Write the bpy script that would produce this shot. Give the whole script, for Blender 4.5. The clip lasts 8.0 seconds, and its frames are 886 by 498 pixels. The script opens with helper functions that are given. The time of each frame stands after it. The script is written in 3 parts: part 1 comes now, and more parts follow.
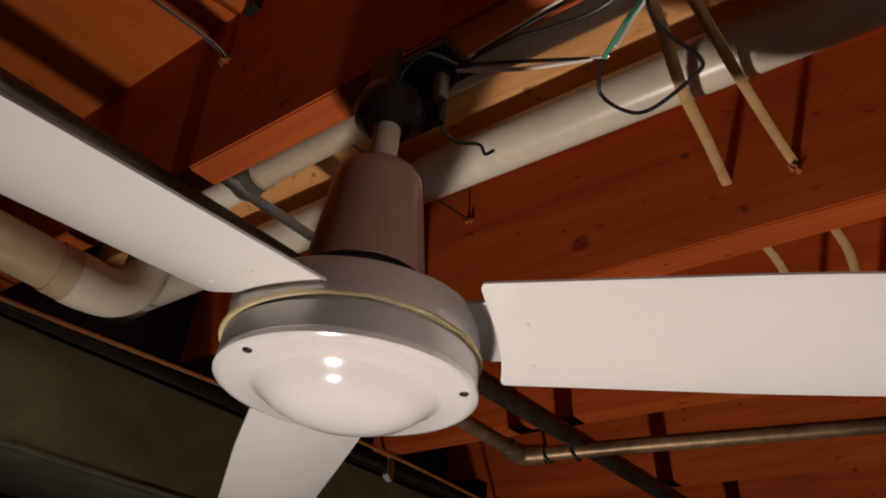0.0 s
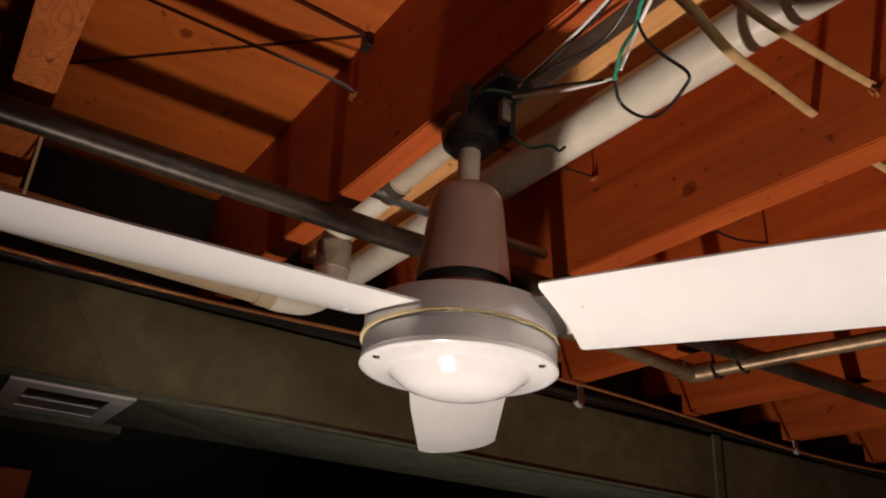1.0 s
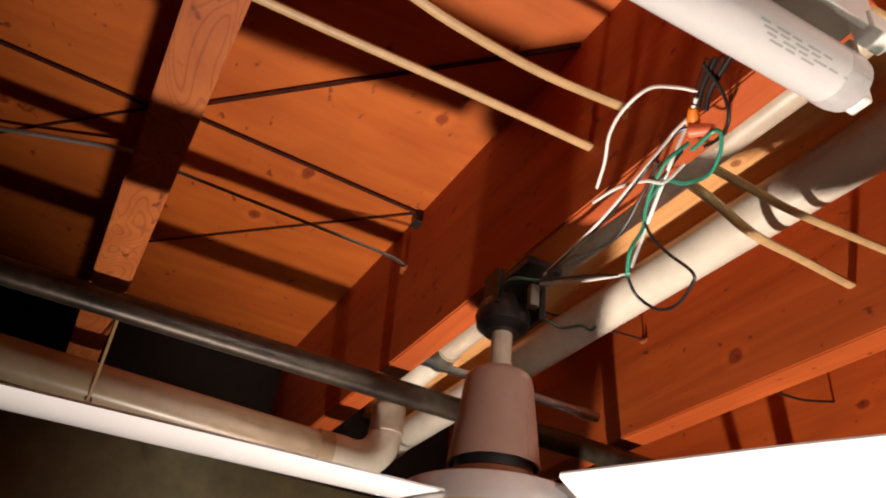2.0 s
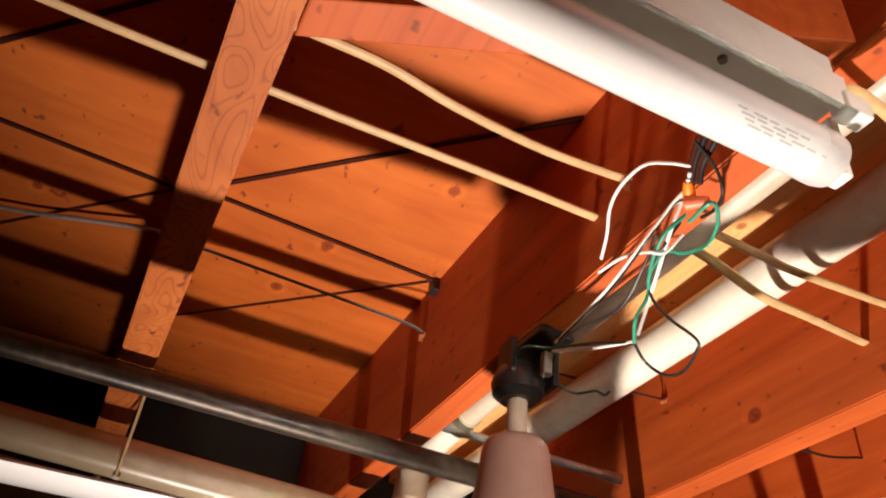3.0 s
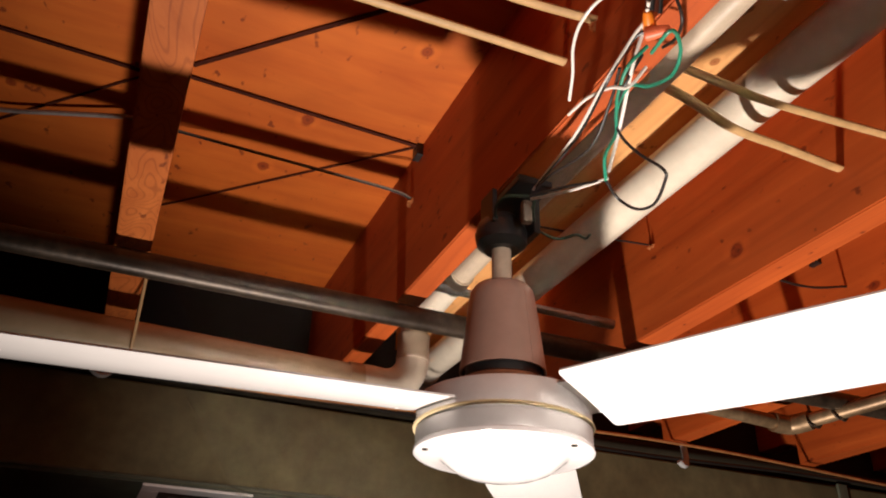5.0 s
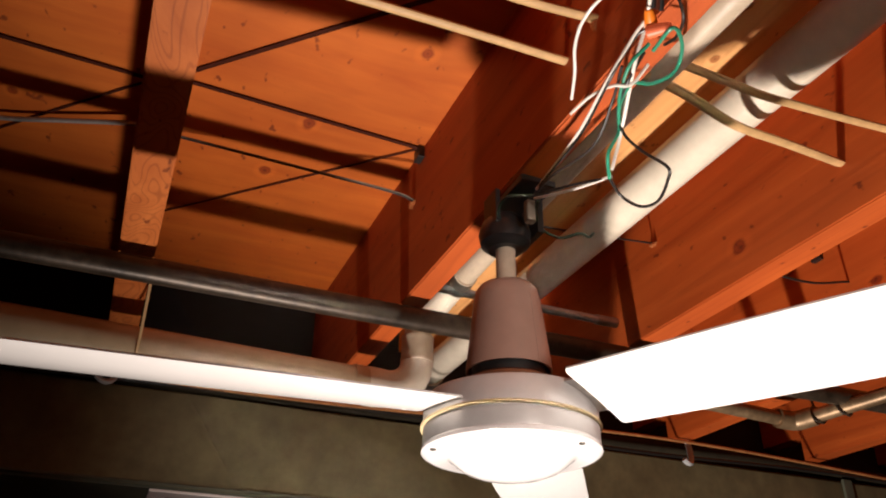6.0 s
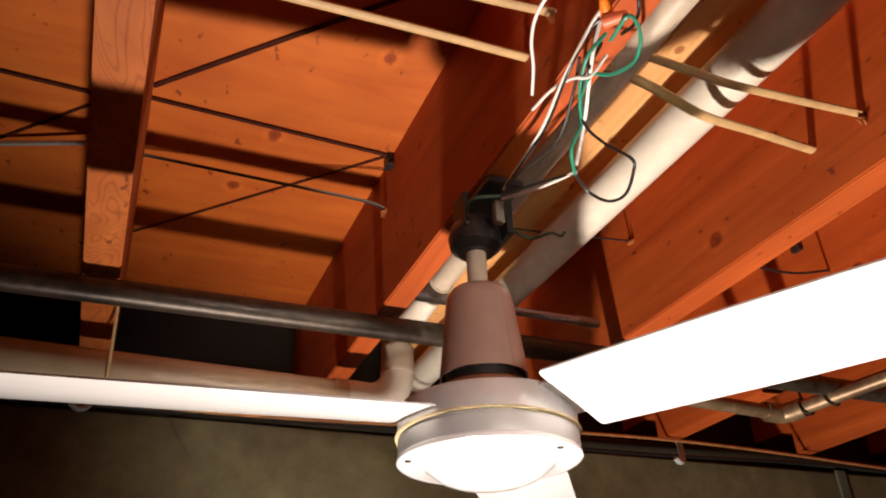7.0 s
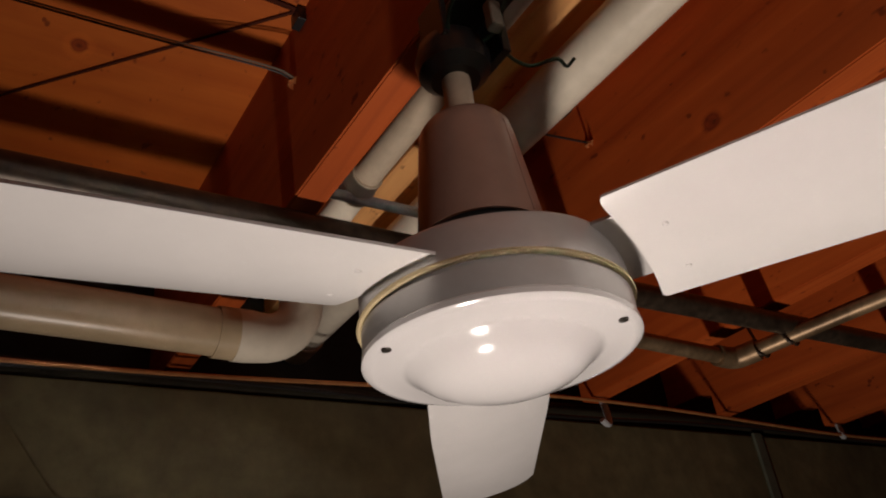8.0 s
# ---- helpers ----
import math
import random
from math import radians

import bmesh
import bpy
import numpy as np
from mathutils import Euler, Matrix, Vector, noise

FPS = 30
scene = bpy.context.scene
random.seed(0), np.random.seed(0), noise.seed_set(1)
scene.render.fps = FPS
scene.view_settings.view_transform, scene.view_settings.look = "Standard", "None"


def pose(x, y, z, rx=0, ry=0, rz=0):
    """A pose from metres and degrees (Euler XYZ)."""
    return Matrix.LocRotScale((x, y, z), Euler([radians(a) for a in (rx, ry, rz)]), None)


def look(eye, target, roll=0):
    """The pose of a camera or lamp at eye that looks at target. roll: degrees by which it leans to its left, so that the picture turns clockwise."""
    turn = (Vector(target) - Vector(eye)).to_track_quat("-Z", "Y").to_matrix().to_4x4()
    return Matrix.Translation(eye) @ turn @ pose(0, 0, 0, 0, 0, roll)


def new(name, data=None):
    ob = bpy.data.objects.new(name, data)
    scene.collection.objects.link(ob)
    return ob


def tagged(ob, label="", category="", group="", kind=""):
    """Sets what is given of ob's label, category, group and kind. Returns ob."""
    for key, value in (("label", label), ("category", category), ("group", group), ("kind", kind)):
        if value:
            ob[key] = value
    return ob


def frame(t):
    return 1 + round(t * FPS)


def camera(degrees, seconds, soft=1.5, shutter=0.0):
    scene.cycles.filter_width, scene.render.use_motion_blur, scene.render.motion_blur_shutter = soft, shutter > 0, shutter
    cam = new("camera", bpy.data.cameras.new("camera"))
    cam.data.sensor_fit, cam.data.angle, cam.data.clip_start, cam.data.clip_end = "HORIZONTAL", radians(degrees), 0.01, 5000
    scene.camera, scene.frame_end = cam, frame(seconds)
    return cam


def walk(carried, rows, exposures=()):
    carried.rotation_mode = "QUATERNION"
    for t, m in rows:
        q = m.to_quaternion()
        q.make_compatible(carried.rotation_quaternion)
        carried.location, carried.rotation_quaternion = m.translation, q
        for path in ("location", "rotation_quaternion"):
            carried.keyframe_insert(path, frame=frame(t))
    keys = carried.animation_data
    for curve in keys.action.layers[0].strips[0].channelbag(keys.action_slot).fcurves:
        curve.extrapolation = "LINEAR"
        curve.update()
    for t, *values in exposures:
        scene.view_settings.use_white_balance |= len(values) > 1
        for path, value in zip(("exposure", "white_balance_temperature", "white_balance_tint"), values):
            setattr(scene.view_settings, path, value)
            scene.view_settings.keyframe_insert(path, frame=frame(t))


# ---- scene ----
cam = camera(58.0, 8.0, soft=2.0)
PATH = [
    (0, (-0.371, -0.382, 1.693), (0.913, 0.732, 2.746), 5.7),
    (0.2, (-0.4, -0.462, 1.692), (0.82, 0.825, 2.615), 1.6),
    (0.5, (-0.423, -0.574, 1.703), (0.688, 0.881, 2.508), 2.9),
    (0.8, (-0.428, -0.592, 1.686), (0.624, 0.892, 2.517), 2.9),
    (1, (-0.413, -0.586, 1.69), (0.562, 0.946, 2.527), 3.7),
    (1.5, (-0.414, -0.604, 1.703), (0.382, 0.975, 2.639), 5.3),
    (2, (-0.404, -0.668, 1.72), (0.293, 0.847, 2.825), 6.8),
    (2.2, (-0.414, -0.695, 1.714), (0.249, 0.804, 2.861), 7.6),
    (3.3, (-0.395, -0.706, 1.719), (0.173, 0.779, 2.932), 5.7),
    (3.5, (-0.386, -0.71, 1.717), (0.192, 0.796, 2.899), 4.7),
    (4, (-0.393, -0.715, 1.707), (0.245, 0.831, 2.803), 3.7),
    (4.5, (-0.376, -0.711, 1.691), (0.277, 0.889, 2.697), 1.8),
    (4.7, (-0.378, -0.712, 1.685), (0.29, 0.904, 2.656), 1.7),
    (5.8, (-0.387, -0.718, 1.696), (0.281, 0.902, 2.66), 1.6),
    (6, (-0.387, -0.713, 1.684), (0.282, 0.902, 2.657), 0.8),
    (6.5, (-0.369, -0.723, 1.701), (0.285, 0.895, 2.679), 0.4),
    (7, (-0.359, -0.702, 1.689), (0.332, 0.889, 2.684), -2.4),
    (7.5, (-0.337, -0.632, 1.704), (0.409, 0.941, 2.688), -2.7),
    (7.8, (-0.349, -0.488, 1.705), (0.59, 0.987, 2.676), -6.4),
    (8, (-0.321, -0.374, 1.706), (0.699, 1.038, 2.688), -8.0),
]
EXPOSURES = [(0, -1.72), (0.5, -1.55), (1, -1.15), (1.5, -0.65), (2, -0.12), (3.3, 0.5), (3.5, 0.5), (4.0, 0.05), (4.5, -0.08), (6, 0.0), (7, 0.05), (7.5, -0.05), (7.7, -0.7), (8, -1.68)]
walk(cam, [(t, look(eye, target, roll)) for t, eye, target, roll in PATH], EXPOSURES)

# world: almost dark; the lamp below and an added fan fill light this cellar
world = bpy.data.worlds.new("world")
world.use_nodes = True
world.node_tree.nodes["Background"].inputs[0].default_value = (0.9, 0.6, 0.4, 1)
world.node_tree.nodes["Background"].inputs[1].default_value = 0.002
scene.world = world

# an upright warm work lamp with four bulbs, one over the other, stands low under the fan and shines up


def spot(name, eye, target, watts, degrees, size, colour=(1.0, 0.86, 0.77), blend=1.0):
    data = bpy.data.lights.new(name, "SPOT")
    data.energy, data.color, data.shadow_soft_size = watts, colour, size
    data.spot_size, data.spot_blend = radians(degrees), blend
    new(name, data).matrix_world = look(eye, target)


for height in (0.47, 0.57, 0.67, 0.77):
    spot("work_lamp", (-0.165, 0.165, height), (0.70, -0.46, height + 1.38), 54, 124, 0.034)

# added fill light, unseen behind the camera: upright rectangular face, narrowed onto the fan
data = bpy.data.lights.new("fan_fill", "AREA")
data.shape, data.size, data.size_y = "RECTANGLE", 0.16, 0.80
data.energy, data.color, data.spread = 0.75, (1.0, 0.86, 0.77), radians(18)
new("fan_fill", data).matrix_world = look((-0.06, -1.95, 1.36), (-0.005, -0.02, 1.99))

# ---------------------------------------------------------------- materials


def nodes_of(name):
    mat = bpy.data.materials.new(name)
    mat.use_nodes = True
    nt = mat.node_tree
    return mat, nt, nt.nodes["Principled BSDF"]


def add(nt, kind, **values):
    n = nt.nodes.new(kind)
    for key, value in values.items():
        n.inputs[key].default_value = value
    return n


def ramp(nt, source, stops):
    r = nt.nodes.new("ShaderNodeValToRGB")
    while len(r.color_ramp.elements) < len(stops):
        r.color_ramp.elements.new(0.5)
    for e, (p, c) in zip(r.color_ramp.elements, stops):
        e.position, e.color = p, (*c, 1)
    nt.links.new(source, r.inputs[0])
    return r.outputs[0]


def mapped(nt, scale, random_shift=False):
    tc = nt.nodes.new("ShaderNodeTexCoord")
    mp = nt.nodes.new("ShaderNodeMapping")
    mp.inputs["Scale"].default_value = scale
    nt.links.new(tc.outputs["Object"], mp.inputs["Vector"])
    if random_shift:
        info = nt.nodes.new("ShaderNodeObjectInfo")
        mul = nt.nodes.new("ShaderNodeVectorMath")
        mul.operation = "SCALE"
        mul.inputs[0].default_value = (37.0, 11.0, 23.0)
        nt.links.new(info.outputs["Random"], mul.inputs["Scale"])
        nt.links.new(mul.outputs[0], mp.inputs["Location"])
    return mp.outputs[0], tc


def mixed(nt, kind, fac, a, b):
    m = nt.nodes.new("ShaderNodeMix")
    m.data_type, m.blend_type = "RGBA", kind
    for socket, value in ((m.inputs[0], fac), (m.inputs[6], a), (m.inputs[7], b)):
        if isinstance(value, bpy.types.NodeSocket):
            nt.links.new(value, socket)
        elif isinstance(value, (int, float)):
            socket.default_value = value
        else:
            socket.default_value = (*value, 1)
    return m.outputs[2]


def math_node(nt, operation, *values):
    n = nt.nodes.new("ShaderNodeMath")
    n.operation = operation
    for socket, value in zip(n.inputs, values):
        if isinstance(value, bpy.types.NodeSocket):
            nt.links.new(value, socket)
        else:
            socket.default_value = value
    return n.outputs[0]


def bumped(nt, bsdf, height, strength, distance=0.002):
    b = add(nt, "ShaderNodeBump", Strength=strength, Distance=distance)
    nt.links.new(height, b.inputs["Height"])
    nt.links.new(b.outputs[0], bsdf.inputs["Normal"])


def wood(name, light, dark, along=(26, 1.6, 26), knots=(), rough=0.62, shift=True, swirl=0.0, figure=0.5):
    """Timber: long grain along one axis, blotches, a few knots at given places."""
    mat, nt, bsdf = nodes_of(name)
    vec, tc = mapped(nt, along, shift)
    grain = add(nt, "ShaderNodeTexNoise", Scale=1.0, Detail=7.0, Roughness=0.62, Distortion=0.6 + swirl)
    nt.links.new(vec, grain.inputs["Vector"])
    col = ramp(nt, grain.outputs[0], ((0.3, dark), (0.52, tuple((a + b) / 2 for a, b in zip(light, dark))), (0.72, light)))
    wave = add(nt, "ShaderNodeTexWave", Scale=0.55 + swirl, Distortion=7.0 + 6 * swirl, Detail=2.0)
    wave.inputs["Detail Scale"].default_value = 1.4
    nt.links.new(vec, wave.inputs["Vector"])
    rings = wave.outputs["Fac"]
    if swirl > 0.5:
        field_vec, _ = mapped(nt, (17, 7, 17), shift)
        field = add(nt, "ShaderNodeTexNoise", Scale=1.0, Detail=1.2, Roughness=0.4, Distortion=0.35)
        nt.links.new(field_vec, field.inputs["Vector"])
        rings = math_node(nt, "SINE", math_node(nt, "MULTIPLY", field.outputs[0], 135.0))
        rings = math_node(nt, "MULTIPLY_ADD", rings, 0.5, 0.5)
    lines = ramp(nt, rings, ((0.0, (0.62, 0.55, 0.5)), (0.22, (1, 1, 1)), (1.0, (1, 1, 1))))
    col = mixed(nt, "MULTIPLY", figure, col, lines)
    vec2, _ = mapped(nt, (3.2, 2.2, 3.2), shift)
    blot = add(nt, "ShaderNodeTexNoise", Scale=1.3, Detail=4.0)
    nt.links.new(vec2, blot.inputs["Vector"])
    col = mixed(nt, "MULTIPLY", 0.75, col, ramp(nt, blot.outputs[0], ((0.3, (0.72, 0.66, 0.62)), (0.68, (1.1, 1.08, 1.05)))))
    vec3, _ = mapped(nt, (60, 34, 60), shift)
    speck = add(nt, "ShaderNodeTexNoise", Scale=1.0, Detail=2.0)
    nt.links.new(vec3, speck.inputs["Vector"])
    col = mixed(nt, "MULTIPLY", 0.8, col, ramp(nt, speck.outputs[0], ((0.26, (0.32, 0.22, 0.17)), (0.32, (1, 1, 1)))))
    for place, size in knots:
        vecn = nt.nodes.new("ShaderNodeVectorMath")
        vecn.operation = "SUBTRACT"
        nt.links.new(tc.outputs["Object"], vecn.inputs[0])
        vecn.inputs[1].default_value = place
        sc = nt.nodes.new("ShaderNodeVectorMath")
        sc.operation = "MULTIPLY"
        sc.inputs[1].default_value = (1 / size, 0.75 / size, 1 / size)
        nt.links.new(vecn.outputs[0], sc.inputs[0])
        ln = nt.nodes.new("ShaderNodeVectorMath")
        ln.operation = "LENGTH"
        nt.links.new(sc.outputs[0], ln.inputs[0])
        wob = nt.nodes.new("ShaderNodeMath")
        wob.operation = "MULTIPLY_ADD"
        nt.links.new(grain.outputs[0], wob.inputs[0])
        wob.inputs[1].default_value = 0.5
        nt.links.new(ln.outputs["Value"], wob.inputs[2])
        k = ramp(nt, wob.outputs[0], ((0.24, (0.34, 0.22, 0.16)), (0.42, (0.62, 0.46, 0.38)), (0.50, (0.48, 0.33, 0.26)), (0.56, (0.80, 0.74, 0.70)), (0.66, (1.12, 1.16, 1.2)), (0.84, (1.10, 1.12, 1.14)), (1.0, (1, 1, 1))))
        col = mixed(nt, "MULTIPLY", 1.0, col, k)
    nt.links.new(col, bsdf.inputs["Base Color"])
    bsdf.inputs["Roughness"].default_value = rough
    bsdf.inputs["Specular IOR Level"].default_value = 0.34
    bumped(nt, bsdf, grain.outputs[0], 0.35)
    return mat


def plain(name, colour, rough=0.5, metal=0.0, spread=0.15, scale=30.0, bump=0.1, coat=0.0, dirt=0.0, shine=0.5):
    """Paint, plastic or metal: a colour with fine mottling, dirt and slight relief."""
    mat, nt, bsdf = nodes_of(name)
    vec, _ = mapped(nt, (1, 1, 1))
    n1 = add(nt, "ShaderNodeTexNoise", Scale=scale, Detail=5.0, Roughness=0.6)
    n2 = add(nt, "ShaderNodeTexNoise", Scale=scale * 0.16, Detail=4.0)
    for n in (n1, n2):
        nt.links.new(vec, n.inputs["Vector"])
    lo, hi = tuple(c * (1 - spread) for c in colour), tuple(min(1, c * (1 + spread * 0.6)) for c in colour)
    col = ramp(nt, n1.outputs[0], ((0.3, lo), (0.7, hi)))
    col = mixed(nt, "MULTIPLY", 0.8, col, ramp(nt, n2.outputs[0], ((0.32, (1 - spread - dirt, 1 - spread - dirt * 1.15, 1 - spread - dirt * 1.3)), (0.6, (1, 1, 1)))))
    nt.links.new(col, bsdf.inputs["Base Color"])
    bsdf.inputs["Metallic"].default_value = metal
    bsdf.inputs["Coat Weight"].default_value = coat
    bsdf.inputs["Coat Roughness"].default_value = 0.03
    bsdf.inputs["Specular IOR Level"].default_value = shine
    r = nt.nodes.new("ShaderNodeMapRange")
    r.inputs["To Min"].default_value, r.inputs["To Max"].default_value = max(0.02, rough - 0.08), min(1, rough + 0.1)
    nt.links.new(n2.outputs[0], r.inputs["Value"])
    nt.links.new(r.outputs[0], bsdf.inputs["Roughness"])
    if bump:
        bumped(nt, bsdf, n1.outputs[0], bump, 0.001)
    return mat


M_SUB = wood("subfloor_wood", (0.60, 0.152, 0.018), (0.46, 0.093, 0.009), along=(3, 22, 22), figure=0.12,
             knots=(((-0.242, 0.416, 2.44), 0.026), ((-0.206, 0.265, 2.44), 0.026), ((-0.097, 0.050, 2.44), 0.028),
                    ((-0.62, 0.36, 2.44), 0.022), ((0.2, -0.2, 2.44), 0.022)), shift=False, rough=0.6)
M_JOIST = wood("joist_wood", (0.50, 0.101, 0.015), (0.37, 0.062, 0.007), swirl=0.15, figure=0.28,
               knots=(((0.387, 0.046, 2.250), 0.030), ((0.387, -0.1, 2.33), 0.012), ((0.8, 0.15, 2.33), 0.025)))
M_JOIST_SWIRL = wood("joist_wood_swirl", (0.54, 0.155, 0.032), (0.40, 0.098, 0.017), along=(22, 9, 22), swirl=0.7, figure=0.65)
M_PINE = wood("pale_pine", (0.80, 0.46, 0.18), (0.68, 0.34, 0.12), knots=(((0.196, -0.16, 2.362), 0.016), ((0.205, -0.43, 2.362), 0.015)), shift=False, figure=0.25)
M_SPLIT = wood("split_wood", (0.66, 0.30, 0.11), (0.42, 0.15, 0.05), along=(90, 90, 90))
M_PVC = plain("pvc_pipe", (0.54, 0.42, 0.265), 0.3, scale=40, spread=0.1, bump=0.05, dirt=0.2)
M_PVCW = plain("pvc_pipe_white", (0.74, 0.67, 0.54), 0.32, scale=40, spread=0.08, bump=0.05, dirt=0.15)
# grey plastic of the sleeves; also carries the shade on the white branch pipe
M_PVCG_SHADED = plain("pvc_pipe_grey_shaded", (0.50, 0.41, 0.30), 0.4, scale=40, spread=0.12, bump=0.05, dirt=0.2)
M_IRON = plain("black_iron", (0.060, 0.042, 0.028), 0.36, metal=0.4, scale=70, spread=0.5, bump=0.25, dirt=0.2)
M_HOSE = plain("dark_brown_hose", (0.030, 0.024, 0.014), 0.8, spread=0.3, shine=0.2)
M_STEEL = plain("galvanised_steel", (0.50, 0.48, 0.45), 0.32, metal=0.5, spread=0.25, scale=90)
M_DARK_RED = plain("dark_red_brown", (0.060, 0.014, 0.007), 0.8, spread=0.3, scale=90, shine=0.1)
M_COPPER = plain("copper", (0.62, 0.27, 0.10), 0.35, metal=0.35, spread=0.25, scale=60)
M_BRASSY = plain("tarnished_copper_pipe", (0.30, 0.20, 0.11), 0.42, metal=0.55, spread=0.35, scale=60, dirt=0.3)
M_DUCT = plain("olive_duct_paint", (0.15, 0.130, 0.062), 0.72, spread=0.26, scale=26, bump=0.3, dirt=0.2)
M_DUCT_UNDER = plain("grey_green_duct_paint", (0.10, 0.105, 0.070), 0.7, spread=0.3, scale=18, bump=0.25)
# the darkness past the duct is put into this near-black colour
M_UNLIT = plain("unlit_near_black", (0.006, 0.0045, 0.0035), 0.9, spread=0.4, scale=8)
M_BLADE = plain("white_enamel", (0.84, 0.82, 0.80), 0.22, spread=0.03, scale=24, bump=0.02, coat=0.5)
M_CAP = plain("white_gloss_enamel", (0.86, 0.84, 0.83), 0.12, spread=0.02, scale=30, bump=0.0, coat=0.8)
M_MOTOR = plain("grey_white_metal", (0.66, 0.64, 0.625), 0.33, metal=0.35, spread=0.12, scale=20, bump=0.04)
M_BAND = plain("yellowed_rubber_band", (0.66, 0.53, 0.30), 0.5, spread=0.15, scale=50)
M_CONE = plain("mauve_brown_plastic", (0.29, 0.180, 0.142), 0.33, spread=0.07, scale=60, bump=0.05, coat=0.2)
M_ROD = plain("tan_painted_rod", (0.40, 0.32, 0.24), 0.36, spread=0.15, scale=60)
M_BLACK = plain("black_plastic", (0.012, 0.011, 0.011), 0.35, spread=0.2, scale=60)
M_WINDING = plain("rust_brown_ring", (0.19, 0.075, 0.035), 0.5, spread=0.25, scale=60)
M_SCREW = plain("screw_metal", (0.16, 0.14, 0.12), 0.35, metal=0.9, spread=0.2, scale=90)
M_TUBE = plain("frosted_tube_glass", (0.62, 0.605, 0.575), 0.22, spread=0.02, scale=12, bump=0.0, coat=0.5)
M_FIXTURE = plain("white_fixture_enamel", (0.66, 0.635, 0.57), 0.35, spread=0.1, scale=22, bump=0.03, dirt=0.1)
M_ALU = plain("aluminium_cap", (0.74, 0.72, 0.69), 0.35, metal=0.35, spread=0.12, scale=60)
M_INK = plain("grey_print", (0.36, 0.37, 0.34), 0.6, spread=0.1)
M_ROMEX = plain("cream_cable_sheath", (0.53, 0.33, 0.145), 0.5, spread=0.18, scale=60, bump=0.2)
M_WIREW = plain("white_wire", (0.80, 0.75, 0.68), 0.4, spread=0.08)
M_WIREB = plain("black_wire", (0.014, 0.012, 0.011), 0.4, spread=0.2)
M_WIREG = plain("green_wire", (0.02, 0.25, 0.15), 0.4, spread=0.15)
M_WIRED = plain("dark_green_wire", (0.02, 0.055, 0.03), 0.45, spread=0.2)
M_NUTO = plain("orange_wire_nut", (0.86, 0.22, 0.015), 0.4, spread=0.1)
M_NUTR = plain("salmon_wire_nut", (0.80, 0.17, 0.07), 0.45, spread=0.1)
M_CLIP2 = plain("pale_fibre", (0.17, 0.145, 0.11), 0.6, spread=0.15)
M_CLIP = plain("clear_grey_clip", (0.46, 0.47, 0.47), 0.4, spread=0.1)
M_WALL = plain("cellar_wall", (0.24, 0.21, 0.17), 0.85, spread=0.25, scale=6, bump=0.3)
M_FLOOR = plain("cellar_floor", (0.24, 0.20, 0.155), 0.8, spread=0.25, scale=5, bump=0.3)

# ---------------------------------------------------------------- mesh helpers


def part(name, bm, material, parent=None, label="", smooth=False):
    """Links a bmesh as one mesh object, under a thing or on its own."""
    me = bpy.data.meshes.new(name)
    bmesh.ops.recalc_face_normals(bm, faces=bm.faces)
    bm.to_mesh(me)
    bm.free()
    me.materials.append(material)
    if smooth:
        me.shade_smooth()
        me.set_sharp_from_angle(angle=radians(38))
    ob = new(name, me)
    if parent is not None:
        ob.parent = parent
        ob.matrix_parent_inverse = parent.matrix_world.inverted()
    if label:
        ob["label"] = label
    return ob


def thing(name, at, label, category, group="", kind=""):
    e = new(name)
    e.location = at
    e.matrix_world = Matrix.Translation(at)
    e.empty_display_size = 0.02
    return tagged(e, label, category, group, kind)


def box(x0, x1, y0, y1, z0, z1, bevel=0.0, bm=None):
    bm = bm or bmesh.new()
    vs = [bm.verts.new((x, y, z)) for x in (x0, x1) for y in (y0, y1) for z in (z0, z1)]
    fs = [bm.faces.new([vs[i] for i in q]) for q in ((0, 1, 3, 2), (4, 6, 7, 5), (0, 4, 5, 1), (2, 3, 7, 6), (0, 2, 6, 4), (1, 5, 7, 3))]
    if bevel:
        es = {e for f in fs for e in f.edges}
        bmesh.ops.bevel(bm, geom=list(es), offset=bevel, segments=2, affect="EDGES", profile=0.5)
    return bm


def smooth_path(points, steps=8):
    """Catmull-Rom through the points."""
    p = [Vector(q) for q in points]
    p = [2 * p[0] - p[1]] + p + [2 * p[-1] - p[-2]]
    out = []
    for i in range(1, len(p) - 2):
        for k in range(steps):
            t = k / steps
            a, b, c, d = p[i - 1:i + 3]
            out.append(0.5 * (2 * b + (c - a) * t + (2 * a - 5 * b + 4 * c - d) * t * t + (3 * b - a - 3 * c + d) * t ** 3))
    return out + [p[-2]]


def sweep(points, radius, sides=14, flat=1.0, bm=None, caps=True):
    """A pipe along points; radius is a number or one per point; flat squashes it upright."""
    bm = bm or bmesh.new()
    pts = [Vector(q) for q in points]
    rad = radius if isinstance(radius, (list, tuple)) else [radius] * len(pts)
    rings, ref = [], None
    for i, p in enumerate(pts):
        d = (pts[min(i + 1, len(pts) - 1)] - pts[max(i - 1, 0)]).normalized()
        if ref is None:
            ref = Vector((0, 0, 1)) if abs(d.z) < 0.9 else Vector((0, 1, 0))
        u = (ref - d * ref.dot(d)).normalized()
        v = d.cross(u)
        ref = u
        rings.append([bm.verts.new(p + u * (rad[i] * flat * math.cos(2 * math.pi * k / sides)) + v * (rad[i] * math.sin(2 * math.pi * k / sides))) for k in range(sides)])
    for a, b in zip(rings, rings[1:]):
        for k in range(sides):
            bm.faces.new((a[k], a[(k + 1) % sides], b[(k + 1) % sides], b[k]))
    if caps:
        bm.faces.new(rings[0])
        bm.faces.new(rings[-1])
    return bm


